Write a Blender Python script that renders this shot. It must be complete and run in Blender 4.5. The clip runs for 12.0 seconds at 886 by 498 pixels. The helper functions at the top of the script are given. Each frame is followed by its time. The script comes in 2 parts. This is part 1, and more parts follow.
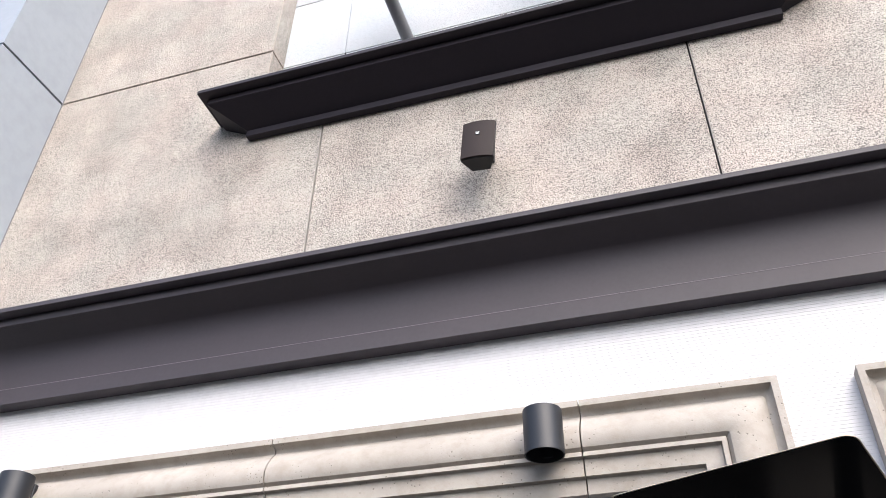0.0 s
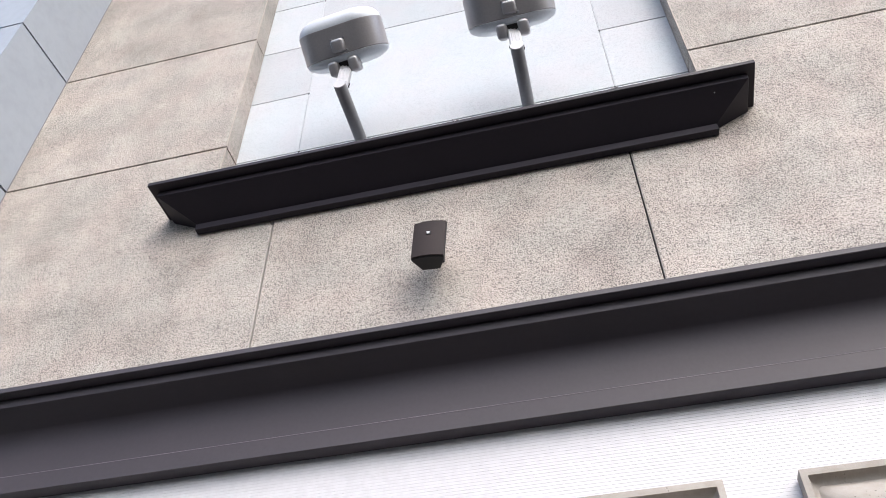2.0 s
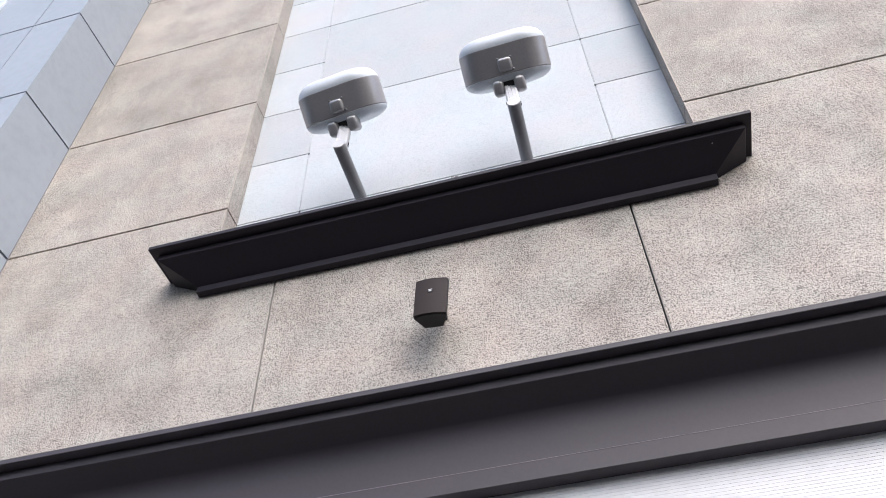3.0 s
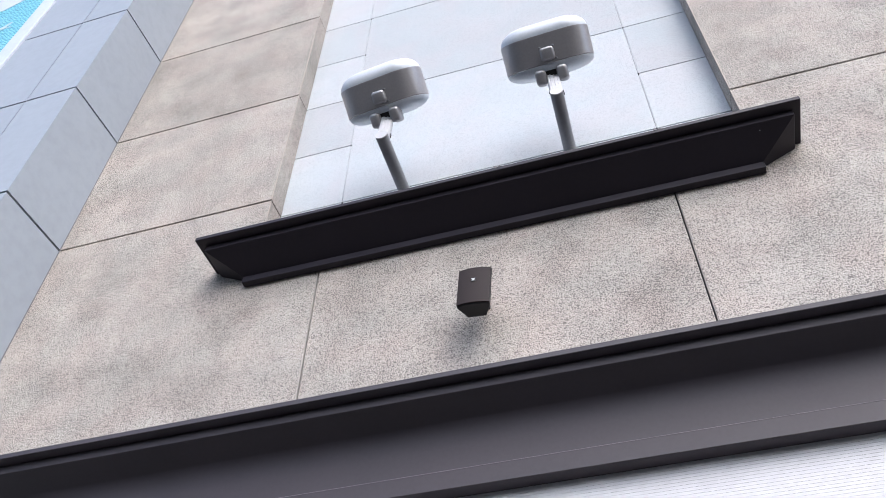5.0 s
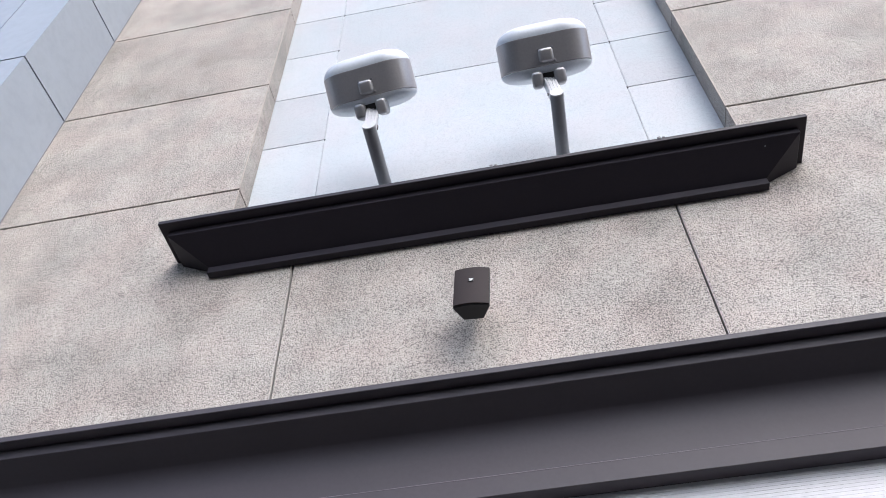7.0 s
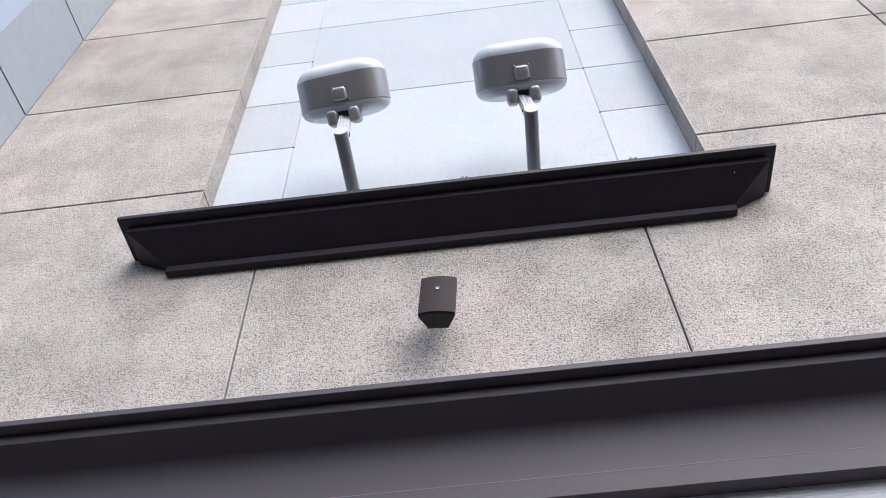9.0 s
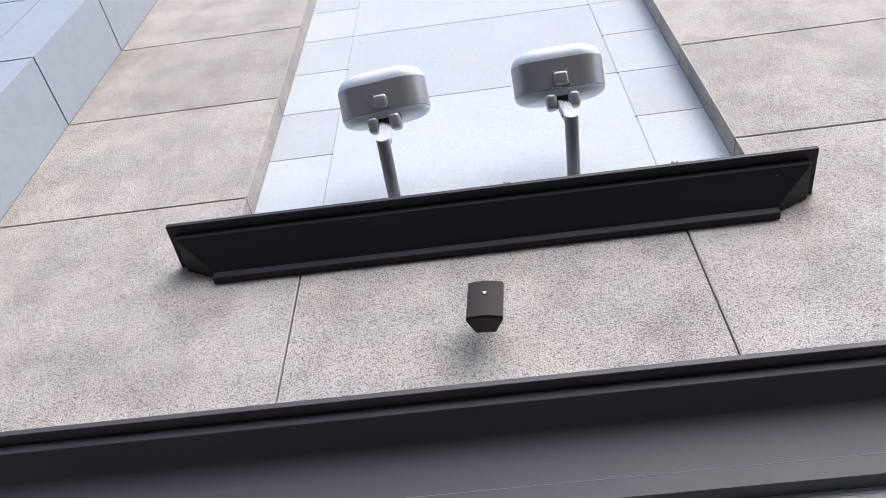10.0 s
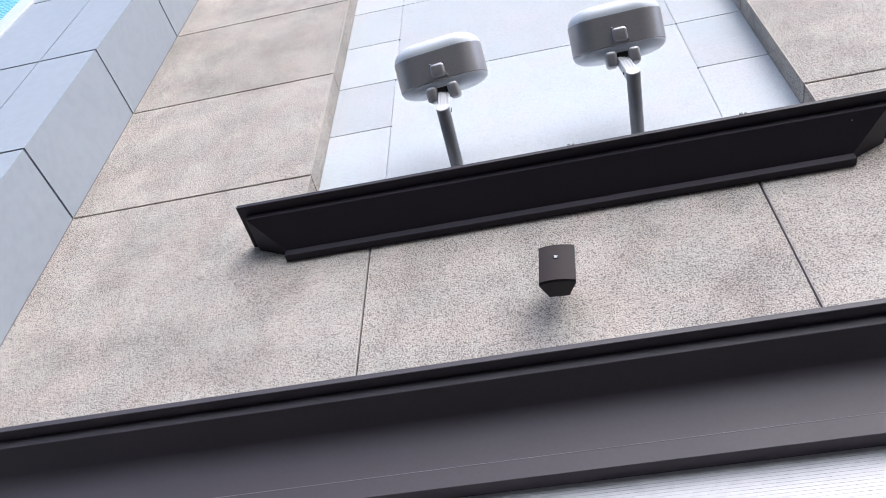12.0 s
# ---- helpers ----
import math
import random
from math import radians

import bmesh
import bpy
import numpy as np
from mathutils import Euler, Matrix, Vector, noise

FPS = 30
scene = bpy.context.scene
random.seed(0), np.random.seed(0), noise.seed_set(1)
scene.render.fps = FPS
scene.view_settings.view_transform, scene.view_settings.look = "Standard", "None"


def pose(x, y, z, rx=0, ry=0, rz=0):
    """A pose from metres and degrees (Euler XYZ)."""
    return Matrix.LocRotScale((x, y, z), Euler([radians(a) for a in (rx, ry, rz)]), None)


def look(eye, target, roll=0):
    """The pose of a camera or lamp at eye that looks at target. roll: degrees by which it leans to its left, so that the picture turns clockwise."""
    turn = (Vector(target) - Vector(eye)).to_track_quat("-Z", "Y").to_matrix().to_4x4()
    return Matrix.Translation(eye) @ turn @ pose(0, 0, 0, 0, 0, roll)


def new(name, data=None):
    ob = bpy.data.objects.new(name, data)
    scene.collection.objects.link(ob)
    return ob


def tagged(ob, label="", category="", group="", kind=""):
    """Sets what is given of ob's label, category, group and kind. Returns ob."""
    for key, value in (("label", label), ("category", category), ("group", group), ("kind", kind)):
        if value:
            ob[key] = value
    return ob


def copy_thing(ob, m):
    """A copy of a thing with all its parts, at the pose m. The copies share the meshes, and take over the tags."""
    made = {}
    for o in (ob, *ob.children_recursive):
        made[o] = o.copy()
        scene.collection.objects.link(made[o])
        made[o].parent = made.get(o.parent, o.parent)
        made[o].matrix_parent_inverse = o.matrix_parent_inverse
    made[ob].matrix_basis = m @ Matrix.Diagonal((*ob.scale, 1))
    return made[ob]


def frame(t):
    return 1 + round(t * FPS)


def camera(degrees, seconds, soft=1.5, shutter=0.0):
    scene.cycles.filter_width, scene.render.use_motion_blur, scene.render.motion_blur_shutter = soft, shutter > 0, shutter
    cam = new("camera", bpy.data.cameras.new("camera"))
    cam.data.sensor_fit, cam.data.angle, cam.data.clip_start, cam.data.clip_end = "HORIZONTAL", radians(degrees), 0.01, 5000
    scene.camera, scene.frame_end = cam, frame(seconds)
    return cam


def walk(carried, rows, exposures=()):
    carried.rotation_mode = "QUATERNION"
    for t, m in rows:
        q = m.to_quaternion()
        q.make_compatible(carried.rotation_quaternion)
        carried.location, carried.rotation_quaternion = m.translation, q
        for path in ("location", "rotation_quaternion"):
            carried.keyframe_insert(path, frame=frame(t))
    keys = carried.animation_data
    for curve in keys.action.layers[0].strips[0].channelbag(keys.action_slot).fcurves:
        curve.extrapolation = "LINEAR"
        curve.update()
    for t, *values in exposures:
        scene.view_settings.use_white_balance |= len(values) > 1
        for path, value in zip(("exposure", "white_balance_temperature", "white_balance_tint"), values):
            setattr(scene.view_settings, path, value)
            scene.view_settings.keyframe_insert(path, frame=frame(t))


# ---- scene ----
cam = camera(57.2, 12.0, soft=0.5)
PATH = [
    (0, (0.588, -2.578, 1.624), (0.1, -1.072, 2.847), 1.0),
    (0.1, (0.598, -2.573, 1.63), (0.15, -1.11, 2.918), 0.6),
    (0.2, (0.59, -2.574, 1.649), (0.186, -1.147, 2.991), -0.2),
    (0.3, (0.575, -2.586, 1.657), (0.216, -1.187, 3.04), -1.0),
    (0.5, (0.584, -2.594, 1.673), (0.271, -1.228, 3.1), -1.7),
    (0.7, (0.57, -2.586, 1.662), (0.286, -1.229, 3.106), -1.9),
    (1, (0.573, -2.603, 1.603), (0.28, -1.217, 3.016), -1.0),
    (1.2, (0.583, -2.596, 1.597), (0.272, -1.19, 2.986), -0.3),
    (1.5, (0.561, -2.591, 1.588), (0.245, -1.173, 2.963), -0.2),
    (2, (0.571, -2.589, 1.612), (0.256, -1.203, 3.019), -1.1),
    (2.5, (0.577, -2.581, 1.654), (0.275, -1.252, 3.118), -2.1),
    (3, (0.578, -2.584, 1.64), (0.28, -1.292, 3.137), -2.4),
    (5, (0.557, -2.576, 1.622), (0.164, -1.3, 3.111), 0.6),
    (5.5, (0.542, -2.578, 1.622), (0.126, -1.297, 3.101), 1.1),
    (6, (0.499, -2.56, 1.593), (0.075, -1.267, 3.058), 1.2),
    (6.2, (0.467, -2.526, 1.583), (0.04, -1.23, 3.045), 1.2),
    (6.5, (0.353, -2.467, 1.613), (-0.02, -1.174, 3.093), 0.1),
    (6.8, (0.265, -2.419, 1.714), (-0.006, -1.138, 3.226), -1.4),
    (7, (0.198, -2.411, 1.719), (0, -1.137, 3.248), -2.2),
    (7.2, (0.13, -2.401, 1.746), (-0.006, -1.132, 3.286), -2.8),
    (7.5, (0.071, -2.397, 1.742), (0.002, -1.141, 3.297), -3.1),
    (7.7, (0.075, -2.393, 1.714), (0.034, -1.145, 3.277), -3.2),
    (9.3, (0.161, -2.298, 1.691), (0.046, -1.075, 3.269), -2.3),
    (9.5, (0.145, -2.311, 1.682), (0.017, -1.092, 3.262), -1.9),
    (10, (0.048, -2.348, 1.672), (-0.092, -1.134, 3.255), -1.4),
    (10.5, (0.001, -2.375, 1.667), (-0.162, -1.168, 3.253), -0.7),
    (11, (-0.004, -2.378, 1.666), (-0.198, -1.154, 3.235), -0.1),
    (11.5, (-0.003, -2.375, 1.668), (-0.236, -1.146, 3.228), 0.2),
    (12, (-0.011, -2.375, 1.669), (-0.294, -1.12, 3.199), 0.3),
]
walk(cam, [(t, look(eye, target, roll)) for t, eye, target, roll in PATH],
     [(0, 1.27, 6180, 12), (0.5, 1.1, 6190, 12), (1.0, 1.0, 6180, 12), (1.5, 1.03, 6160, 12), (3, 0.94, 6000, 12), (5, 0.9, 5810, 12), (10.5, 0.96, 5790, 12), (12, 0.98, 5760, 12)])

# ---- world, sun, exposure ----
world = bpy.data.worlds.new("world")
scene.world = world
world.use_nodes = True
wn, wl = world.node_tree.nodes, world.node_tree.links
sky = wn.new("ShaderNodeTexSky")
sky.sky_type = "NISHITA"
sky.sun_disc = False
sky.sun_elevation = radians(42)
sky.sun_rotation = radians(148)
sky.dust_density = 4.0
sky.air_density = 1.0
wn["Background"].inputs["Strength"].default_value = 0.15
wl.new(sky.outputs["Color"], wn["Background"].inputs["Color"])

sun = new("sun", bpy.data.lights.new("sun", "SUN"))
sun.data.energy = 1.25
sun.data.angle = radians(72)
sun.data.color = (1.0, 0.97, 0.94)
sun.matrix_world = look((3.0, -5.2, 9.4), (0.0, 0.0, 4.0))


# ---- materials ----
def material(name, colour, rough=0.6, metal=0.0):
    m = bpy.data.materials.new(name)
    m.use_nodes = True
    b = m.node_tree.nodes["Principled BSDF"]
    b.inputs["Base Color"].default_value = (*colour, 1)
    b.inputs["Roughness"].default_value = rough
    b.inputs["Metallic"].default_value = metal
    return m, m.node_tree.nodes, m.node_tree.links, b


def place(n):
    return n.new("ShaderNodeNewGeometry").outputs["Position"]


def noise_tex(n, l, scale, detail=4.0, rough=0.55, stretch=None):
    t = n.new("ShaderNodeTexNoise")
    t.inputs["Scale"].default_value = scale
    t.inputs["Detail"].default_value = detail
    t.inputs["Roughness"].default_value = rough
    if stretch:
        mp = n.new("ShaderNodeMapping")
        mp.inputs["Scale"].default_value = stretch
        l.new(place(n), mp.inputs["Vector"])
        l.new(mp.outputs["Vector"], t.inputs["Vector"])
    else:
        l.new(place(n), t.inputs["Vector"])
    return t.outputs["Fac"]


def ramp(n, l, fac, stops):
    r = n.new("ShaderNodeValToRGB")
    while len(r.color_ramp.elements) < len(stops):
        r.color_ramp.elements.new(0.5)
    for e, (p, c) in zip(r.color_ramp.elements, stops):
        e.position = p
        e.color = (*c, 1) if len(c) == 3 else c
    l.new(fac, r.inputs["Fac"])
    return r.outputs["Color"]


def mix(n, l, a, b, fac, mode="MIX"):
    x = n.new("ShaderNodeMix")
    x.data_type, x.blend_type = "RGBA", mode
    for sock, v in ((x.inputs["Factor"], fac), (x.inputs["A"], a), (x.inputs["B"], b)):
        if isinstance(v, (int, float)):
            sock.default_value = v
        elif isinstance(v, tuple):
            sock.default_value = (*v, 1)
        else:
            l.new(v, sock)
    return x.outputs["Result"]


def bump(n, l, b, height, strength, distance, below=None):
    k = n.new("ShaderNodeBump")
    k.inputs["Strength"].default_value = strength
    k.inputs["Distance"].default_value = distance
    l.new(height, k.inputs["Height"])
    if below:
        l.new(below, k.inputs["Normal"])
    l.new(k.outputs["Normal"], b.inputs["Normal"])
    return k.outputs["Normal"]


def random_tint(n, l, colour, low, high):
    info = n.new("ShaderNodeObjectInfo")
    v = ramp(n, l, info.outputs["Random"], [(0.0, (low, low, low)), (1.0, (high, high, high))])
    return mix(n, l, colour, v, 1.0, "MULTIPLY")


def sum_of(n, l, a, b, ka=1.0, kb=1.0, plus=0.0):
    first, last = n.new("ShaderNodeMath"), n.new("ShaderNodeMath")
    first.operation = last.operation = "MULTIPLY_ADD"
    l.new(a, first.inputs[0])
    first.inputs[1].default_value, first.inputs[2].default_value = ka, plus
    l.new(b, last.inputs[0])
    last.inputs[1].default_value = kb
    l.new(first.outputs["Value"], last.inputs[2])
    return last.outputs["Value"]


def sand_stucco(name, light, dark, speck, grain, stain, relief=1.0):
    m, n, l, b = material(name, light, 0.9)
    grit = n.new("ShaderNodeTexVoronoi")
    grit.inputs["Scale"].default_value = grain
    l.new(place(n), grit.inputs["Vector"])
    rough_grain = noise_tex(n, l, grain * 0.8, 3.0, 0.6)
    grains = sum_of(n, l, grit.outputs["Distance"], rough_grain, -0.42, 0.9, 0.24)
    coarse = noise_tex(n, l, grain * 0.3, 2.0, 0.5)
    blotch = noise_tex(n, l, 2.3, 6.0, 0.66)
    streak = noise_tex(n, l, 6.0, 5.0, 0.65, (1.0, 1.0, 0.8))
    hue = noise_tex(n, l, 3.4, 3.0, 0.55)
    # the hollows are coloured darker, and the dark specks crowd together in the stains
    height = sum_of(n, l, grains, blotch, 1.0, 0.26 * relief, -0.13 * relief)
    c = ramp(n, l, height, [(0.33, speck), (0.45, dark), (0.57, light)])
    low = 1 - 0.2 * relief
    c = mix(n, l, c, ramp(n, l, coarse, [(0.34, (low, low, low)), (0.54, (1.0, 1.0, 1.0))]), 1.0, "MULTIPLY")
    c = mix(n, l, c, ramp(n, l, blotch, [(0.36, (stain, stain, stain)), (0.58, (1.0, 1.0, 1.0))]), 1.0, "MULTIPLY")
    c = mix(n, l, c, ramp(n, l, streak, [(0.3, (stain, stain, stain)), (0.5, (1.0, 1.0, 1.0))]), 0.6, "MULTIPLY")
    c = mix(n, l, c, ramp(n, l, hue, [(0.36, (1.0, 0.965, 0.95)), (0.62, (0.965, 0.985, 0.975))]), 1.0, "MULTIPLY")
    c = random_tint(n, l, c, 0.88, 1.04)
    l.new(c, b.inputs["Base Color"])
    k = bump(n, l, b, coarse, 0.35 * relief, 0.007)
    bump(n, l, b, grains, 0.5 * relief, 0.007, k)
    return m


stucco = sand_stucco("sand_stucco", (0.515, 0.474, 0.428), (0.425, 0.391, 0.354), (0.18, 0.165, 0.15), 175.0, 0.85)
pale_stucco = sand_stucco("pale_stucco", (0.49, 0.522, 0.552), (0.475, 0.507, 0.537), (0.40, 0.43, 0.457), 170.0, 0.97, 0.22)


def painted(name, colour, rough, var=0.12, grain=60.0, depth=0.0008, spec=0.5, wear=0.09, metal=0.0):
    m, n, l, b = material(name, colour, rough, metal)
    big = noise_tex(n, l, 2.4, 4.0)
    small = noise_tex(n, l, grain, 3.0)
    lo, hi = 1 - var, 1 + var
    c = ramp(n, l, big, [(0.3, tuple(v * lo for v in colour)), (0.7, tuple(min(1, v * hi) for v in colour))])
    c = mix(n, l, c, ramp(n, l, small, [(0.3, (0.93, 0.93, 0.93)), (0.6, (1, 1, 1))]), 1.0, "MULTIPLY")
    l.new(c, b.inputs["Base Color"])
    r = n.new("ShaderNodeMapRange")
    r.inputs["To Min"].default_value, r.inputs["To Max"].default_value = rough - wear, rough + wear
    l.new(big, r.inputs["Value"])
    l.new(r.outputs["Result"], b.inputs["Roughness"])
    b.inputs["Specular IOR Level"].default_value = spec
    bump(n, l, b, small, 0.25, depth)
    return m


dark_paint = painted("dark_trim_paint", (0.041, 0.035, 0.042), 0.6, spec=0.5)
sill_paint = painted("dark_sill_paint", (0.019, 0.0155, 0.022), 0.55, spec=0.28)
seal_dark = painted("joint_sealant", (0.022, 0.021, 0.021), 0.8)
seal_light = painted("pale_joint_sealant", (0.2, 0.205, 0.21), 0.8)
clad_paint = painted("metal_cladding", (0.315, 0.35, 0.385), 0.36, 0.03, 14.0, 0.00004, wear=0.015)
# One housing in two tones: shaded band and lugs, lit cover and lens shell.
shaded_lamp_paint = painted("shaded_lamp_metal", (0.4, 0.39, 0.395), 0.36, 0.07, 90.0, 0.0004, wear=0.04, metal=0.6)
lit_shell_paint = painted("lit_lamp_paint", (0.6, 0.64, 0.69), 0.3, 0.05, 90.0, 0.0004, wear=0.04)
pipe_paint = painted("grey_pipe_paint", (0.27, 0.275, 0.285), 0.4, 0.1, 80.0, 0.0006)
plate_metal = painted("galvanised_plate", (0.5, 0.505, 0.52), 0.35, 0.12, 70.0, 0.0006)
bolt_steel = material("dull_bolt_steel", (0.3, 0.3, 0.31), 0.4, 0.8)[0]
rim_metal = material("pale_brass_rim", (0.62, 0.54, 0.4), 0.35, 0.6)[0]
lit_edge_paint = painted("lit_edge_sand", (0.4, 0.355, 0.31), 0.85)
caulk_paint = painted("grey_caulk", (0.17, 0.165, 0.17), 0.8)
edge_caulk = painted("dark_grey_caulk", (0.13, 0.118, 0.13), 0.7)
joint_caulk = painted("pale_caulk", (0.46, 0.44, 0.415), 0.8)
groove_caulk = painted("white_caulk", (0.46, 0.48, 0.5), 0.8)
rubber = material("black_gasket", (0.015, 0.015, 0.016), 0.7)[0]
speaker_brown = painted("speaker_grille", (0.028, 0.02, 0.019), 0.7, 0.1, 900.0, 0.0004, 0.25)
speaker_case = painted("speaker_case", (0.012, 0.012, 0.013), 0.6, 0.1, 300.0, 0.0004)
black_metal = painted("black_powder_coat", (0.017, 0.019, 0.023), 0.45, 0.12, 260.0, 0.0004)
black_gloss = material("black_glass_screen", (0.003, 0.003, 0.004), 0.12)[0]
black_gloss.node_tree.nodes["Principled BSDF"].inputs["Specular IOR Level"].default_value = 0.1
white_mark = material("white_print", (0.5, 0.5, 0.5), 0.5)[0]
white_paint = painted("white_rib_paint", (0.56, 0.56, 0.575), 0.5, 0.02, 40.0, 0.0006)
white_frame = painted("white_frame_paint", (0.52, 0.57, 0.62), 0.4, 0.03, 30.0, 0.0004)
# Beige of the added unseen wall, set for its warm bounced light.
sky_block_paint = painted("bounce_beige", (0.21, 0.175, 0.14), 0.85, 0.1)
plain_wall = painted("plain_render", (0.12, 0.114, 0.11), 0.85, 0.1)


def cast_stone():
    m, n, l, b = material("cast_limestone", (0.6, 0.55, 0.48), 0.82)
    big, mid, fine = noise_tex(n, l, 3.0, 5.0), noise_tex(n, l, 17.0, 5.0, 0.65), noise_tex(n, l, 160.0, 3.0)
    pits = n.new("ShaderNodeTexVoronoi")
    pits.inputs["Scale"].default_value = 62.0
    pits.inputs["Randomness"].default_value = 1.0
    l.new(place(n), pits.inputs["Vector"])
    c = ramp(n, l, big, [(0.3, (0.315, 0.288, 0.255)), (0.65, (0.38, 0.352, 0.315))])
    c = mix(n, l, c, ramp(n, l, mid, [(0.3, (0.86, 0.84, 0.8)), (0.55, (1, 1, 1))]), 1.0, "MULTIPLY")
    gate = ramp(n, l, noise_tex(n, l, 9.0, 3.0), [(0.52, (0, 0, 0)), (0.6, (1, 1, 1))])
    hole = ramp(n, l, pits.outputs["Distance"], [(0.12, (1, 1, 1)), (0.22, (0, 0, 0))])
    hole = mix(n, l, (0.0, 0.0, 0.0), hole, gate)
    c = mix(n, l, c, (0.2, 0.175, 0.15), hole)
    l.new(c, b.inputs["Base Color"])
    k = bump(n, l, b, fine, 0.25, 0.002)
    inv = n.new("ShaderNodeInvert")
    l.new(hole, inv.inputs["Color"])
    bump(n, l, b, inv.outputs["Color"], 0.5, 0.004, k)
    return m


limestone = cast_stone()


def paving_mat():
    m, n, l, b = material("asphalt_paving", (0.06, 0.06, 0.06), 0.85)
    big, fine = noise_tex(n, l, 0.6, 5.0), noise_tex(n, l, 40.0, 4.0)
    c = ramp(n, l, big, [(0.3, (0.026, 0.025, 0.025)), (0.7, (0.042, 0.041, 0.04))])
    c = mix(n, l, c, ramp(n, l, fine, [(0.3, (0.8, 0.8, 0.8)), (0.6, (1, 1, 1))]), 1.0, "MULTIPLY")
    l.new(c, b.inputs["Base Color"])
    bump(n, l, b, fine, 0.3, 0.003)
    return m


def mural_mat():
    m, n, l, b = material("blue_wave_print", (0.1, 0.55, 0.75), 0.35)
    w = n.new("ShaderNodeTexWave")
    w.wave_type, w.bands_direction = "BANDS", "Z"
    w.inputs["Scale"].default_value = 9.0
    w.inputs["Distortion"].default_value = 5.0
    w.inputs["Detail"].default_value = 3.0
    w.inputs["Detail Scale"].default_value = 2.5
    l.new(place(n), w.inputs["Vector"])
    c = ramp(n, l, w.outputs["Fac"], [(0.2, (0.05, 0.26, 0.34)), (0.45, (0.1, 0.44, 0.57)), (0.85, (0.27, 0.6, 0.69))])
    l.new(c, b.inputs["Base Color"])
    return m


paving = paving_mat()
mural = mural_mat()


# ---- mesh helpers ----
def part(name, bm, mat, parent=None, label="", smooth=False):
    """Links a bmesh as one mesh object, under parent where one is given."""
    bmesh.ops.recalc_face_normals(bm, faces=bm.faces)
    me = bpy.data.meshes.new(name)
    bm.to_mesh(me)
    bm.free()
    me.materials.append(mat)
    if smooth:
        me.shade_smooth()
        me.set_sharp_from_angle(angle=radians(32))
    ob = new(name, me)
    if parent:
        ob.parent = parent
        chain, m = parent, Matrix.Identity(4)
        while chain:
            m = chain.matrix_basis @ m if chain.parent is None else m
            chain = chain.parent
        ob.matrix_parent_inverse = m.inverted() if parent.parent is None else Matrix.Identity(4)
    if label:
        tagged(ob, label)
    return ob


def base(name, x, y, z, label, category, group="", kind=""):
    ob = new(name)
    ob.empty_display_size = 0.1
    ob.matrix_basis = pose(x, y, z)
    return tagged(ob, label, category, group, kind)


def soften(bm, width, segments=1, sharp=25.0):
    edges = [e for e in bm.edges if len(e.link_faces) == 2 and e.calc_face_angle(0) > radians(sharp)]
    bmesh.ops.bevel(bm, geom=edges, offset=width, segments=segments, profile=0.5, affect="EDGES", clamp_overlap=True)
    return bm


def block(x0, x1, y0, y1, z0, z1, bevel=0.0, segments=1):
    bm = bmesh.new()
    bmesh.ops.create_cube(bm, size=1, matrix=Matrix.LocRotScale(((x0 + x1) / 2, (y0 + y1) / 2, (z0 + z1) / 2), None, (x1 - x0, y1 - y0, z1 - z0)))
    return soften(bm, bevel, segments) if bevel else bm


def extrude(points, axis, a, b, bevel=0.0, segments=1):
    """A closed outline pushed along x (points are y, z), y (x, z) or z (x, y)."""
    bm = bmesh.new()
    put = {"x": lambda p, v: (v, p[0], p[1]), "y": lambda p, v: (p[0], v, p[1]), "z": lambda p, v: (p[0], p[1], v)}[axis]
    lo = [bm.verts.new(put(p, a)) for p in points]
    hi = [bm.verts.new(put(p, b)) for p in points]
    bm.faces.new(lo)
    bm.faces.new(hi[::-1])
    for i in range(len(points)):
        j = (i + 1) % len(points)
        bm.faces.new((lo[i], lo[j], hi[j], hi[i]))
    bmesh.ops.recalc_face_normals(bm, faces=bm.faces)
    return soften(bm, bevel, segments) if bevel else bm


def tube(a, b, radius, sides=24, radius2=None, bevel=0.0):
    a, b = Vector(a), Vector(b)
    d = b - a
    bm = bmesh.new()
    m = Matrix.Translation((a + b) / 2) @ d.to_track_quat("Z", "Y").to_matrix().to_4x4()
    bmesh.ops.create_cone(bm, cap_ends=True, segments=sides, radius1=radius, radius2=radius if radius2 is None else radius2, depth=d.length, matrix=m)
    return soften(bm, bevel, 2, 40) if bevel else bm


def join(*parts):
    out = bmesh.new()
    for p in parts:
        me = bpy.data.meshes.new("piece")
        p.to_mesh(me)
        p.free()
        out.from_mesh(me)
        bpy.data.meshes.remove(me)
    return out


def loft(rings):
    bm = bmesh.new()
    loops = [[bm.verts.new(p) for p in r] for r in rings]
    for r, s in zip(loops, loops[1:]):
        for i in range(len(r)):
            j = (i + 1) % len(r)
            bm.faces.new((r[i], r[j], s[j], s[i]))
    bm.faces.new(loops[0][::-1])
    bm.faces.new(loops[-1])
    return bm


def round_rect(w, d, r, steps=8):
    r = min(r, w / 2 - 1e-4, d / 2 - 1e-4)
    pts = []
    for cx, cy, a0 in ((w / 2 - r, d / 2 - r, 0), (-w / 2 + r, d / 2 - r, 90), (-w / 2 + r, -d / 2 + r, 180), (w / 2 - r, -d / 2 + r, 270)):
        for k in range(steps + 1):
            a = radians(a0 + 90 * k / steps)
            pts.append((cx + r * math.cos(a), cy + r * math.sin(a)))
    return pts


# ---- the plan ----
LEFT, OPEN_L, OPEN_R, RIGHT = -2.757, -1.306, 1.344, 4.6
JOINT_L, JOINT_R = -0.908, 0.909
RECESS = 0.137
ROWS_Z = [5.4, 6.585, 7.79, 8.98, 10.17, 11.36]
GAP = 0.004
TOP = 11.36

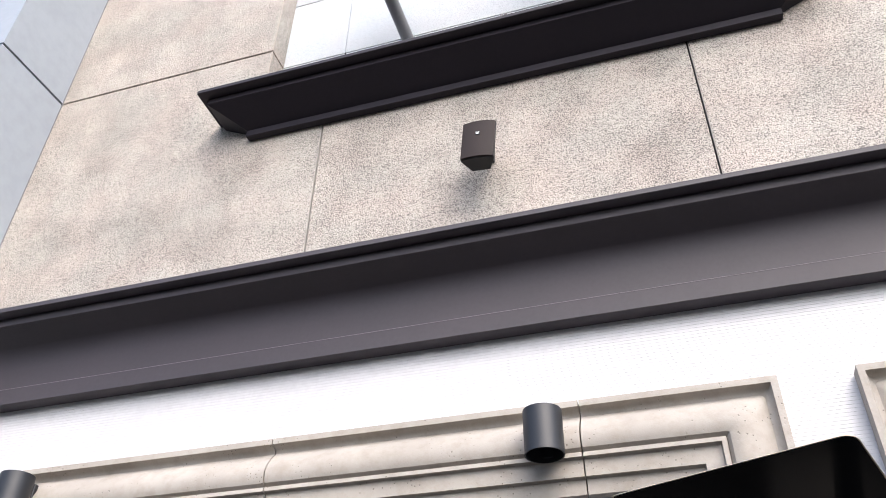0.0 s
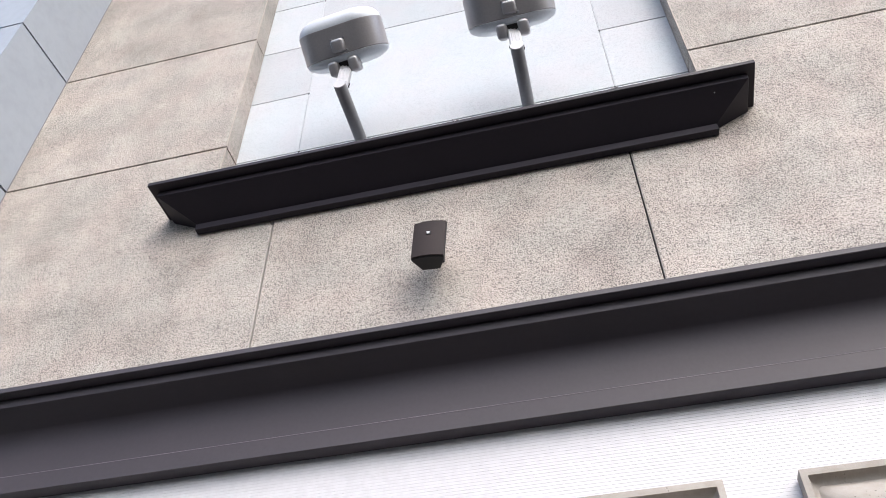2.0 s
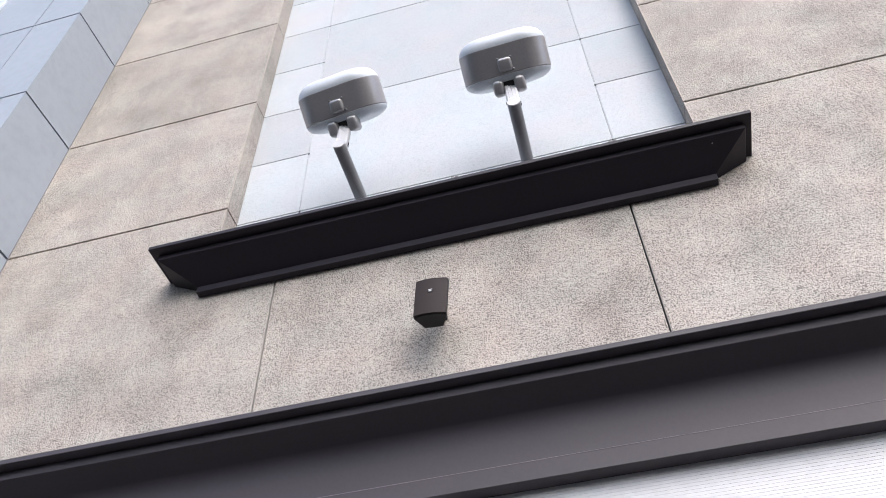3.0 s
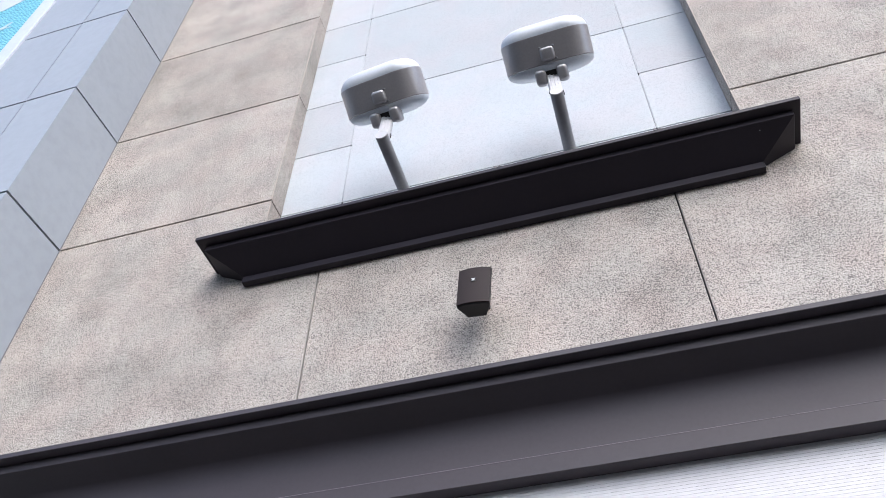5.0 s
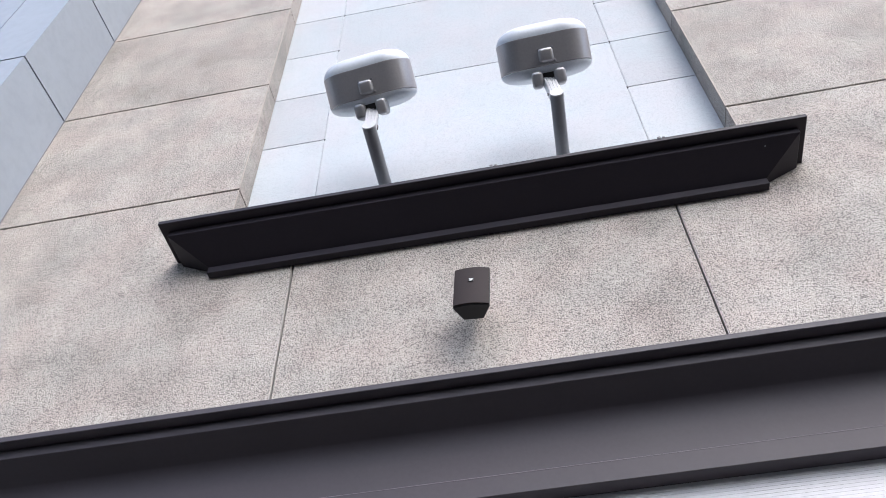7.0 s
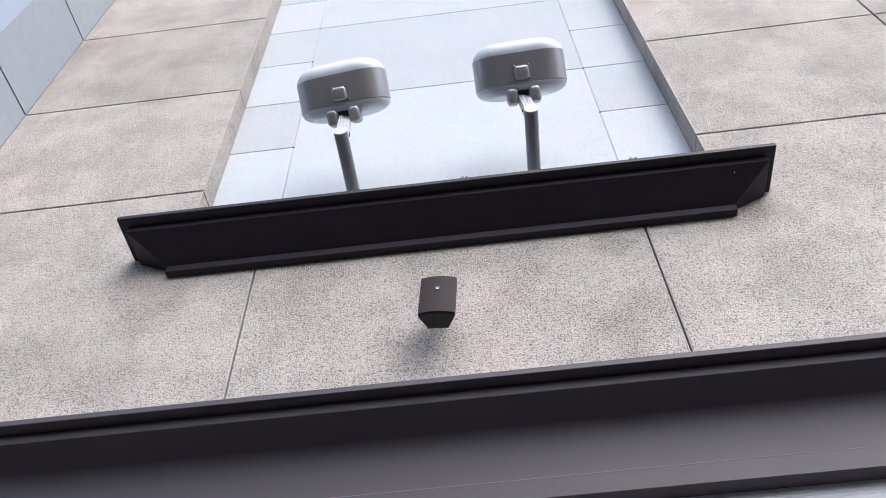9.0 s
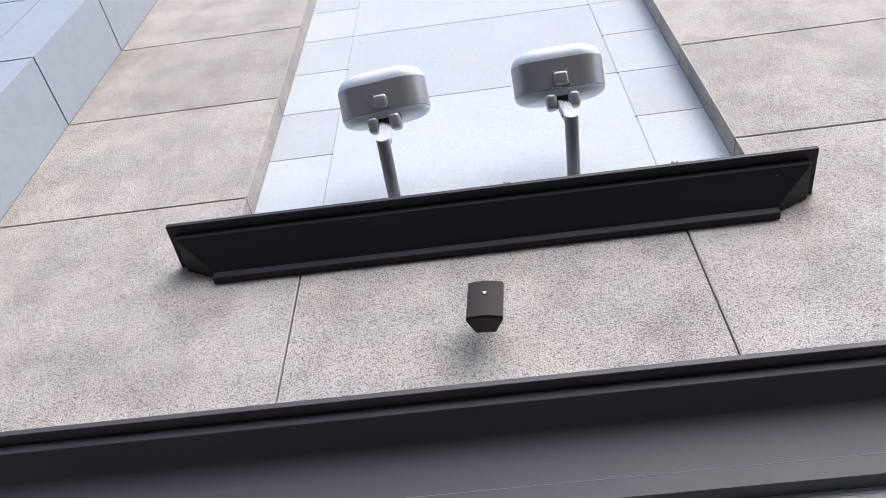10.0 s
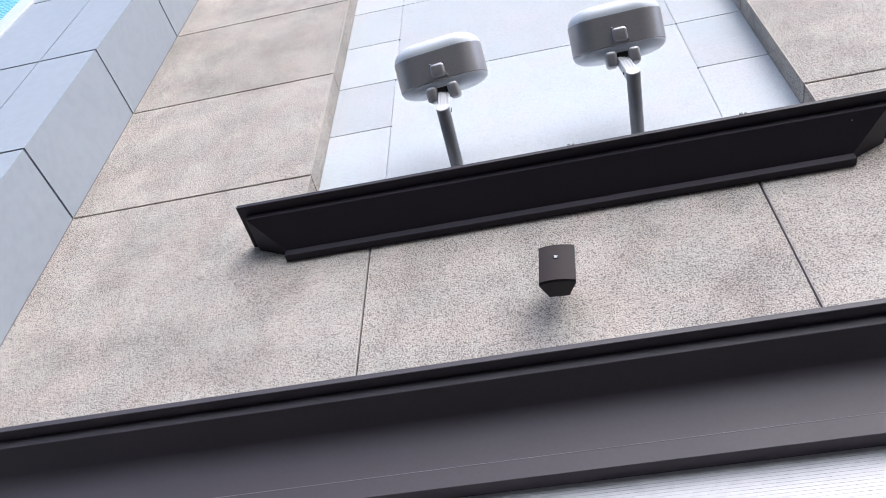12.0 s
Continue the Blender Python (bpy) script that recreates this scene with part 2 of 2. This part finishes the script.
# ---- ground ----
tagged(part("ground", block(-600, 600, -600, 600, -0.3, 0.0), paving), "dark grey asphalt paving in front of the facade", "ground", kind="structure")

# ---- unseen plain wall added across the street to close off the low sky ----
tagged(part("sky_block_wall", block(-45, 45, -15.4, -15.0, 0.0, 5.2), sky_block_paint), "unseen plain beige wall added across the street to block low sky", "wall", kind="structure")

# ---- upper facade: sand-textured panels round a recessed bay ----
wall_upper = base("wall_upper", 0, 0.3, 3.3, "beige sand-textured stucco panel wall with dark joints", "wall", kind="structure")
part("backing", join(
    block(LEFT - 0.6, OPEN_L - 0.01, 0.02, 0.45, 3.28, TOP), block(OPEN_R + 0.01, RIGHT, 0.02, 0.45, 3.28, TOP),
    block(OPEN_L - 0.01, OPEN_R + 0.01, 0.02, 0.45, 3.28, 4.82)), seal_dark, wall_upper)


def wall_panel(outline):
    part("panel", extrude(outline, "y", 0.0, RECESS + 0.03, 0.003), stucco, wall_upper)


g, v = GAP + 0.0016, 0.0055
wall_panel([(LEFT, 3.4), (JOINT_L - v, 3.4), (JOINT_L - v, 4.835), (OPEN_L, 4.835), (OPEN_L, 5.4 - g), (LEFT, 5.4 - g)])
wall_panel([(JOINT_L + v, 3.4), (JOINT_R - v, 3.4), (JOINT_R - v, 4.835), (JOINT_L + v, 4.835)])
wall_panel([(JOINT_R + v, 3.4), (2.78 - g, 3.4), (2.78 - g, 5.4 - g), (OPEN_R, 5.4 - g), (OPEN_R, 4.835), (JOINT_R + v, 4.835)])
wall_panel([(2.78 + g, 3.4), (RIGHT, 3.4), (RIGHT, 5.4 - g), (2.78 + g, 5.4 - g)])
for z0, z1 in zip(ROWS_Z, ROWS_Z[1:]):
    for x0, x1 in ((LEFT, OPEN_L), (OPEN_R, 2.78 - g), (2.78 + g, RIGHT)):
        wall_panel([(x0, z0 + g), (x1, z0 + g), (x1, z1 - g), (x0, z1 - g)])

part("sealant_bead", tube((LEFT + 0.002, -0.001, 3.645), (LEFT + 0.002, -0.001, TOP), 0.004, 8), caulk_paint, wall_upper, "grey sealant bead beside the cladding")

for x, side in ((JOINT_L, -1), (JOINT_R, 1)):
    part("sealant_bead", block(x + side * 0.0042 - 0.001, x + side * 0.0042 + 0.001, 0.0015, 0.022, 3.4, 4.8), joint_caulk, wall_upper, "grey sealant in the joint")
# Thin strips added along the bay's arrises to draw their lit edge line.
for z0, z1 in [(4.852, 5.4)] + list(zip(ROWS_Z, ROWS_Z[1:])):
    for x in (OPEN_L, OPEN_R):
        part("lit_edge_strip", block(x - 0.003, x + 0.003, -0.0012, 0.005, z0 + g, z1 - g, 0.0012), lit_edge_paint, wall_upper)

# ---- the recessed bay of pale panels ----
wall_recess = base("wall_recess", 0, 0.4, 4.8, "pale whitish stucco panels in a recessed bay", "wall", kind="structure")
part("backing", block(OPEN_L - 0.008, OPEN_R + 0.008, RECESS + 0.008, 0.42, 4.6, TOP), seal_light, wall_recess)
GROOVE_L, GROOVE_R = -0.908, 0.945
k = 0.0035
for i, z0 in enumerate([4.805, 5.4, 5.994, 6.59, 7.193, 7.79, 8.385, 8.98, 9.575, 10.17, 10.765]):
    z1 = [5.4, 5.994, 6.59, 7.193, 7.79, 8.385, 8.98, 9.575, 10.17, 10.765, TOP][i]
    for x0, x1 in ((OPEN_L, GROOVE_L - k), (GROOVE_R + k, OPEN_R)):
        part("tile", block(x0, x1, RECESS, RECESS + 0.02, z0 + k, z1 - k, 0.0015), pale_stucco, wall_recess)
for z0, z1 in ((4.805, 5.4), (5.4, 6.59), (6.59, 7.79), (7.79, 8.98), (8.98, 10.17), (10.17, TOP)):
    part("tile", block(GROOVE_L + k, GROOVE_R - k, RECESS, RECESS + 0.02, z0 + k, z1 - k, 0.0015), pale_stucco, wall_recess)

for x in (GROOVE_L, GROOVE_R):
    part("sealant_bead", block(x - k + 0.0026, x + k - 0.0002, RECESS + 0.0012, RECESS + 0.012, 4.81, TOP), groove_caulk, wall_recess, "white sealant in the groove")

# Flush dark blocks draw the shade of open gaps at the groove crossings.
for z0 in (5.4, 5.994, 6.59, 7.193, 7.79):
    for x in (GROOVE_L, GROOVE_R):
        part("gap_shade", block(x - k - 0.001, x + k + 0.001, RECESS - 0.0004, RECESS + 0.01, z0 - 0.011, z0 + 0.005), seal_dark, wall_recess, "dark block in place of a gap's shade where joints cross")

# ---- the dark sill under the bay ----
def build_sill():
    s = base("window_ledge", 0, 0, 4.84, "dark charcoal painted ledge with stepped moulding below the pale bay", "ledge")
    part("top_slab", block(-1.527, 1.527, -0.252, RECESS - 0.003, 4.826, 4.85, 0.002), sill_paint, s)
    part("fillet", block(-1.49, 1.49, -0.2, -0.003, 4.79, 4.826, 0.002), sill_paint, s)
    bm = bmesh.new()
    hi = [bm.verts.new(p) for p in ((-1.488, -0.198, 4.79), (1.488, -0.198, 4.79), (1.488, -0.003, 4.79), (-1.488, -0.003, 4.79))]
    lo = [bm.verts.new(p) for p in ((-1.318, -0.03, 4.703), (1.318, -0.03, 4.703), (1.318, -0.003, 4.703), (-1.318, -0.003, 4.703))]
    bm.faces.new(hi)
    bm.faces.new(lo[::-1])
    for i in range(4):
        j = (i + 1) % 4
        bm.faces.new((hi[i], lo[i], lo[j], hi[j]))
    part("splayed_soffit", bm, sill_paint, s)
    part("bottom_fillet", block(-1.325, 1.325, -0.042, -0.003, 4.66, 4.703, 0.002), sill_paint, s)
    for x in (0.096, 0.871):
        part("clip", join(block(x, x + 0.015, -0.2545, -0.23, 4.842, 4.861, 0.002), block(x + 0.02, x + 0.034, -0.254, -0.23, 4.846, 4.858, 0.002)), caulk_paint, s, "small dark clip on the ledge's edge")
    part("screw", tube((1.33, -0.168, 4.771), (1.33, -0.172, 4.769), 0.0025, 8), pipe_paint, s)
    return s


build_sill()


# ---- the long dark cornice ----
def build_cornice():
    c = base("cornice", 0, 0, 3.28, "long dark grey painted cornice with a splayed underside", "cornice", kind="structure")
    x0, x1 = LEFT + 0.002, RIGHT
    part("top_slab", block(x0, x1, -0.25, -0.003, 3.604, 3.629, 0.002), dark_paint, c)
    part("lip", block(x0, x1, -0.2, -0.003, 3.562, 3.604, 0.002), dark_paint, c)
    cove = [(-0.003, 3.562), (-0.198, 3.562)]
    for i in range(13):
        f = i / 12
        cove.append(((1 - f) ** 2 * -0.084 + 2 * f * (1 - f) * -0.052 + f * f * -0.05, (1 - f) ** 2 * 3.522 + 2 * f * (1 - f) * 3.494 + f * f * 3.42))
    cove += [(-0.05, 3.321), (-0.003, 3.321)]
    part("frieze", extrude(cove, "x", x0, x1), dark_paint, c, "splayed soffit curving down into the frieze", smooth=True)
    part("fascia", block(x0, x1, -0.056, 0.012, 3.244, 3.321, 0.0015), dark_paint, c)
    part("caulk_line", block(x0, x1, -0.0566, -0.049, 3.3198, 3.3222), edge_caulk, c, "thin grey line of caulk")
    return c


build_cornice()

# ---- lower wall of fine white ribs ----
wall_lower = base("wall_lower", 0, 0.1, 0, "white wall of fine horizontal ribs", "wall", kind="structure")
part("backing", block(LEFT - 0.6, RIGHT, 0.0153, 0.3, 2.55, 3.3), white_paint, wall_lower)
ribs = []
z = 2.5
while z < 3.29:
    ribs.append(block(LEFT, RIGHT, 0.014, 0.022, z, z + 0.0119))
    z += 0.0127
tagged(part("ribs", join(*ribs), white_paint, wall_lower), kind="stuff")
part("backing", join(block(0.9, 1.12, 0.018, 0.3, 0.0, 2.55), block(LEFT - 0.6, RIGHT, 0.3, 0.5, 0.0, 3.3)), plain_wall, wall_lower)


# ---- cast stone surrounds ----
def build_surround(x_out, side, joints, label):
    """A moulded head that runs from its outer corner away along x, with a jamb under the corner. side: 1 where the wall lies to its right."""
    s = base("stone_surround", x_out, 0, 0, label, "door surround")
    # offsets from the outer edge inward, and how far the face stands out
    prof = [(0.0, 0.0), (0.0, 0.062), (0.022, 0.062)]
    for i in range(1, 6):
        q = radians(90 * i / 5)
        prof.append((0.024 + 0.022 * (1 - math.cos(q)), 0.058 - 0.034 * math.sin(q)))
    for i in range(1, 13):
        f = i / 12
        prof.append((0.046 + 0.132 * f, 0.024 + 0.062 * math.sin(radians(118 * f)) / math.sin(radians(90))))
    prof += [(0.186, 0.066), (0.19, 0.056), (0.192, 0.074), (0.207, 0.075), (0.21, 0.056), (0.266, 0.053), (0.27, 0.034), (0.318, 0.028), (0.322, 0.0)]
    top = 2.916
    turns = 8

    def corner(k):
        """The profile on its way round the corner, from the head (0) to the jamb (turns)."""
        ring = []
        for o, d in prof:
            r = 0.055 * max(0.0, math.sin(math.pi * (o - 0.03) / 0.156)) if 0.03 < o < 0.186 else 0.0
            a = radians(90 - 90 * k / turns)
            ring.append((x_out - side * (o + r - r * math.cos(a)), 0.008 - d, top - o - r + r * math.sin(a)))
        return ring

    def straight(x):
        return [(x, 0.008 - d, top - o) for o, d in prof]

    xs = [None] + list(joints) + ["end"]
    for a, b in zip(xs, xs[1:]):
        start = [corner(k) for k in range(turns // 2, -1, -1)] if a is None else [straight(a - side * 0.0025)]
        far = (-3.4 if side > 0 else 4.5) if b == "end" else b + side * 0.0025
        part("stone", loft(start + [straight(far)]), limestone, s, smooth=True)
    foot = [(x_out - side * o, 0.008 - d, 0.0) for o, d in prof]
    part("jamb", loft([corner(k) for k in range(turns // 2, turns + 1)] + [foot]), limestone, s, smooth=True)
    return s


build_surround(0.904, 1, (0.262, -0.888, -2.04), "cream cast limestone surround with open joints on the white wall")
build_surround(1.14, -1, (2.3, 3.4), "cream cast limestone surround with a deep cove on the white wall")


# ---- cylinder wall lights ----
def build_cylinder():
    o = base("wall_light", 0, 0, 2.69, "matt black cylinder wall light on the stone surround", "wall light", "cylinder lights on the surround")
    r = 0.065
    n_s = 48
    rings = []
    for rad, zz in ((r, 2.838), (r, 2.685), (r - 0.004, 2.685), (r - 0.004, 2.76)):
        rings.append([(rad * math.cos(2 * math.pi * i / n_s), -0.14 + rad * math.sin(2 * math.pi * i / n_s), zz) for i in range(n_s)])
    part("housing", loft(rings), black_metal, o, smooth=True)
    part("lens", tube((0, -0.14, 2.757), (0, -0.14, 2.7595), r - 0.006, 32), black_gloss, o)
    part("back_plate", block(-0.04, 0.04, -0.082, -0.06, 2.7, 2.825, 0.003), black_metal, o)
    return o


first = build_cylinder()
first.matrix_basis = pose(0.152, 0, 2.699)
copy_thing(first, pose(-1.945, 0, 2.703))


# ---- loudspeaker ----
def build_speaker():
    o = base("loudspeaker", -0.037, 0, 4.12, "small dark brown loudspeaker with a curved grille on the stucco wall", "loudspeaker")
    turn = Matrix.Translation((-0.037, -0.125, 4.125)) @ pose(0, 0, 0, 3, 5, 0)
    h = 0.103

    def ring(z, shrink=0.0, back=True):
        pts = []
        for i in range(13):
            u = -1 + 2 * i / 12
            pts.append((u * (0.072 - shrink), -0.062 - 0.01 * (1 - u * u) + shrink, z))
        pts += [(0.0735 - shrink, -0.05, z), (0.04, 0.014, z), (-0.04, 0.014, z), (-0.0735 + shrink, -0.05, z)]
        return [turn @ Vector(p) for p in pts]

    part("case", loft([ring(-h, 0.004), ring(-h + 0.004), ring(h - 0.004), ring(h, 0.004)]), speaker_case, o, "black moulded case")

    def skin(z):
        f, b = [], []
        for i in range(17):
            u = -1 + 2 * i / 16
            y = -0.0655 - 0.0105 * (1 - u * u)
            f.append((u * 0.0715, y - 0.002, z))
            b.append((u * 0.0715, y + 0.004, z))
        return [turn @ Vector(p) for p in f + b[::-1]]

    part("grille", loft([skin(-h + 0.005), skin(h - 0.005)]), speaker_brown, o, "dark brown perforated grille", smooth=True)

    def plaque(x0, x1, z0, z1, y0, y1):
        bm = block(x0, x1, y0, y1, z0, z1)
        bmesh.ops.transform(bm, matrix=turn, verts=bm.verts)
        return bm

    badge = part("badge", plaque(-0.0105, 0.0105, 0.018, 0.036, -0.0805, -0.077), rubber, o, "small dark badge with white bars")
    part("badge_bar", plaque(-0.0085, 0.0085, 0.0295, 0.0325, -0.0815, -0.0806), white_mark, badge)
    part("badge_block", plaque(-0.006, 0.006, 0.0205, 0.0275, -0.0815, -0.0806), white_mark, badge)
    part("bracket", join(block(-0.055, -0.019, -0.118, -0.001, 4.155, 4.19, 0.004), block(-0.065, -0.009, -0.012, -0.001, 4.15, 4.215, 0.003)), speaker_case, o, "black wall bracket")
    return o


build_speaker()


# ---- floodlights on wall arms ----
def build_floodlight(x0, turn, shift):
    o = base("floodlight", x0, RECESS, 5.2, "grey drum floodlight on a pipe arm from the pale bay", "floodlight", "floodlights over the ledge")
    swing = pose(0, 0, 0, 0, 0, turn).to_3x3()
    side = swing @ Vector((1, 0, 0))
    axis = (swing @ Vector((0, -0.79, 0.61))).normalized()
    face = (swing @ Vector((0, -0.61, -0.79))).normalized()
    c = Vector((x0 + shift, -0.42, 5.534))
    c = c - face * 0.13

    def ring(w, d, r, t):
        return [c + side * x + face * y + axis * t for x, y in round_rect(w, d, r, 10)]

    W, D, R = 0.483, 0.27, 0.13
    LOW, HIGH = -0.066, 0.092
    dome, dish = [], []
    for i in range(11):
        a = radians(90 * i / 10)
        inset = 1 - math.cos(a) ** 0.8
        dome.append(ring(W - 0.004 - 0.26 * inset, D - 0.004 - 0.2 * inset, R, HIGH + 0.078 * math.sin(a)))
        dish.append(ring(W - 0.004 - 0.25 * inset, D - 0.004 - 0.17 * inset, R, LOW - 0.002 - 0.048 * math.sin(a)))
    edge = [ring(W - 0.006, D - 0.006, R, LOW), ring(W, D, R, LOW + 0.004), ring(W, D, R, HIGH)]
    # Shade on the band and light on the shells sit in their colours.
    part("band", loft(edge), shaded_lamp_paint, o, "grey painted housing band", smooth=True)
    part("cover", loft(dome), lit_shell_paint, o, "domed grey cover", smooth=True)
    part("lens_housing", loft([ring(W - 0.01, D - 0.01, R, LOW)] + dish), lit_shell_paint, o, "domed grey lens housing", smooth=True)

    def local(bm, at):
        m = Matrix((side, face, axis)).transposed().to_4x4()
        m.translation = c + face * at[1] + axis * at[2] + side * at[0]
        bmesh.ops.transform(bm, matrix=m, verts=bm.verts)
        return bm

    part("junction_box", local(block(-0.038, 0.038, -0.01, 0.035, -0.036, 0.036, 0.017, 4), (0.004, D / 2 - 0.003, -0.017)), shaded_lamp_paint, o, "small rounded box on the band", smooth=True)
    for x, zz in ((-0.032, 0.036), (0.038, 0.034), (0.042, -0.034)):
        part("screw", local(block(-0.006, 0.006, 0, 0.012, -0.006, 0.006, 0.003), (x + 0.003, D / 2 - 0.002, zz - 0.015)), bolt_steel, o)
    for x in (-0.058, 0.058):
        part("lug", local(block(-0.03, 0.03, -0.04, 0.052, -0.046, 0.038, 0.021, 5), (x, D / 2 - 0.035, -0.126)), shaded_lamp_paint, o, "rounded hinge lug", smooth=True)
    # Solid black block gives the slot between the lugs its shade.
    part("hinge", local(block(-0.045, 0.045, -0.02, 0.03, -0.03, 0.03, 0.004), (0, D / 2 - 0.05, -0.105)), rubber, o, "black block in place of the shaded hinge slot")
    end = Vector((x0, -0.37, 5.2))
    hinge = c + face * (D / 2 - 0.02) + axis * -0.12
    d = hinge - end
    bm = block(-0.031, 0.031, -0.021, 0.021, -0.01, d.length + 0.02, 0.003)
    bmesh.ops.transform(bm, matrix=Matrix.Translation(end + Vector((0, 0.03, 0.01))) @ d.to_track_quat("Z", "X").to_matrix().to_4x4() @ pose(0, 0, 0, 0, 0, 90), verts=bm.verts)
    knuckle = part("knuckle", bm, plate_metal, o, "bare metal knuckle plate")
    for x in (-0.016, 0.003, 0.02):
        rib = block(x - 0.0035, x + 0.0035, -0.0235, -0.018, 0.035, d.length - 0.005, 0.001)
        rib2 = block(x - 0.0035, x + 0.0035, 0.018, 0.0235, 0.035, d.length - 0.005, 0.001)
        rib = join(rib, rib2)
        bmesh.ops.transform(rib, matrix=Matrix.Translation(end + Vector((0, 0.03, 0.01))) @ d.to_track_quat("Z", "X").to_matrix().to_4x4() @ pose(0, 0, 0, 0, 0, 90), verts=rib.verts)
        part("rib", rib, plate_metal, knuckle)
    turn_plate = Matrix.Translation(end + Vector((0, 0.03, 0.01))) @ d.to_track_quat("Z", "X").to_matrix().to_4x4() @ pose(0, 0, 0, 0, 0, 90)
    for u, w in ((-0.034, 0.05), (0.034, 0.05), (0.034, 0.02)):
        bolt = tube((u, 0.0, w), (u * 1.12, 0.0, w), 0.0075, 10)
        bmesh.ops.transform(bolt, matrix=turn_plate, verts=bolt.verts)
        part("bolt", bolt, rubber, knuckle, "dark bolt head")
    part("arm", tube((x0, RECESS, 5.2), end, 0.034, 32, bevel=0.002), pipe_paint, o, "grey pipe arm", smooth=True)
    # Paler metal than the pipe stands for sky light on its end face.
    part("lit_end_face", tube(end + Vector((0, 0.001, 0)), end + Vector((0, -0.006, 0)), 0.033, 32), plate_metal, o, "arm's end face, made paler to look sky-lit", smooth=True)
    part("flange", tube((x0, RECESS, 5.2), (x0, RECESS - 0.012, 5.2), 0.07, 32, bevel=0.002), pipe_paint, o, smooth=True)
    return o


build_floodlight(-0.468, -6, -0.022)
build_floodlight(0.466, -2, -0.013)


# ---- projecting bay of metal cladding ----
wall_metal = base("wall_metal", -3.2, -0.2, 0, "pale blue-grey metal cladding panels on a projecting bay", "wall", kind="structure")
part("backing", block(-5.6, LEFT - 0.04, -0.455, 0.44, 0.0, TOP), rubber, wall_metal)
rows = [0.0, 1.83, 3.02, 4.21] + ROWS_Z
for z0, z1 in zip(rows, rows[1:]):
    z0, z1 = z0 + 0.009, z1 - 0.009
    fold = [(LEFT, 0.0), (LEFT - 0.02, -0.5), (-3.183, -0.5), (-3.183, -0.491), (LEFT - 0.032, -0.491), (LEFT - 0.012, 0.0)]
    part("panel", extrude(fold, "z", z0, z1), clad_paint, wall_metal)
    part("panel", block(-3.75, -3.191, -0.5, -0.491, z0, z1), clad_paint, wall_metal)
    if z1 < 5.5:
        part("panel", block(-5.6, -3.758, -0.5, -0.491, z0, z1), clad_paint, wall_metal)


def build_mural():
    o = base("mural_panel", -4.6, -0.5, 5.4, "turquoise wave mural with white birds in a white frame", "mural")
    fr = part("frame", join(block(-3.91, -3.755, -0.515, -0.44, 5.42, TOP, 0.003), block(-5.6, -3.9105, -0.515, -0.44, 5.42, 5.57, 0.003)), white_frame, o, "wide white frame")
    part("print", block(-5.6, -3.912, -0.5, -0.45, 5.573, TOP), mural, o, "turquoise wave print")

    def bird(x, z, s):
        pts = [(-1, 0.1), (-0.35, 0.28), (0, 0.1), (0.4, 0.55), (0.55, 0.5), (0.3, 0.02), (0.75, -0.12), (0.15, -0.2), (-0.3, -0.05)]
        part("bird_shape", extrude([(x + s * a, z + s * b) for a, b in pts], "y", -0.504, -0.5005), white_frame, o, "flat white bird shape")

    bird(-4.13, 7.75, 0.11)
    bird(-4.2, 8.25, 0.16)
    bird(-4.6, 7.1, 0.13)
    bird(-4.75, 8.9, 0.15)
    crest = [(-5.55, 8.9), (-4.9, 8.75), (-4.4, 8.72), (-4.15, 8.9), (-4.1, 9.3), (-4.3, 9.9), (-5.55, 10.1)]
    part("crest_shape", extrude(crest, "y", -0.504, -0.5005), white_frame, o, "flat white wave crest")
    return o


build_mural()


# ---- tilted black screen on a post ----
def build_screen():
    o = base("menu_screen", 0.78, -1.4, 0.0, "glossy black tilted display screen on a slim black post", "display screen")
    u = Vector((0.922, -0.387, 0))
    v = Vector((0.372, 0.885, -0.278)).normalized()
    w = u.cross(v).normalized()
    corner = Vector((0.477, -1.5, 2.03))
    mid = corner + u * 0.16 + v * 0.2
    m = Matrix((u, v, w)).transposed().to_4x4()
    m.translation = mid

    def slab(wd, ln, r, z0, z1, bev):
        bm = extrude(round_rect(wd, ln, r, 5), "z", z0, z1, bev, 2)
        bmesh.ops.transform(bm, matrix=m, verts=bm.verts)
        return bm

    part("screen", slab(0.32, 0.4, 0.014, -0.0036, -0.003, 0.0), black_gloss, o, "black glass face")
    part("rim", slab(0.323, 0.403, 0.0155, -0.0028, -0.0019, 0.0), rim_metal, o, "thin pale brass rim")
    part("back_shell", slab(0.29, 0.37, 0.02, -0.0018, 0.01, 0.003), black_metal, o, "black back shell", smooth=True)
    part("post", tube((0.78, -1.27, 0.0), (0.78, -1.27, mid.z - 0.02), 0.022, 24), black_metal, o, smooth=True)
    part("foot", tube((0.78, -1.27, 0.0), (0.78, -1.27, 0.012), 0.17, 40, bevel=0.003), black_metal, o, smooth=True)
    return o


build_screen()
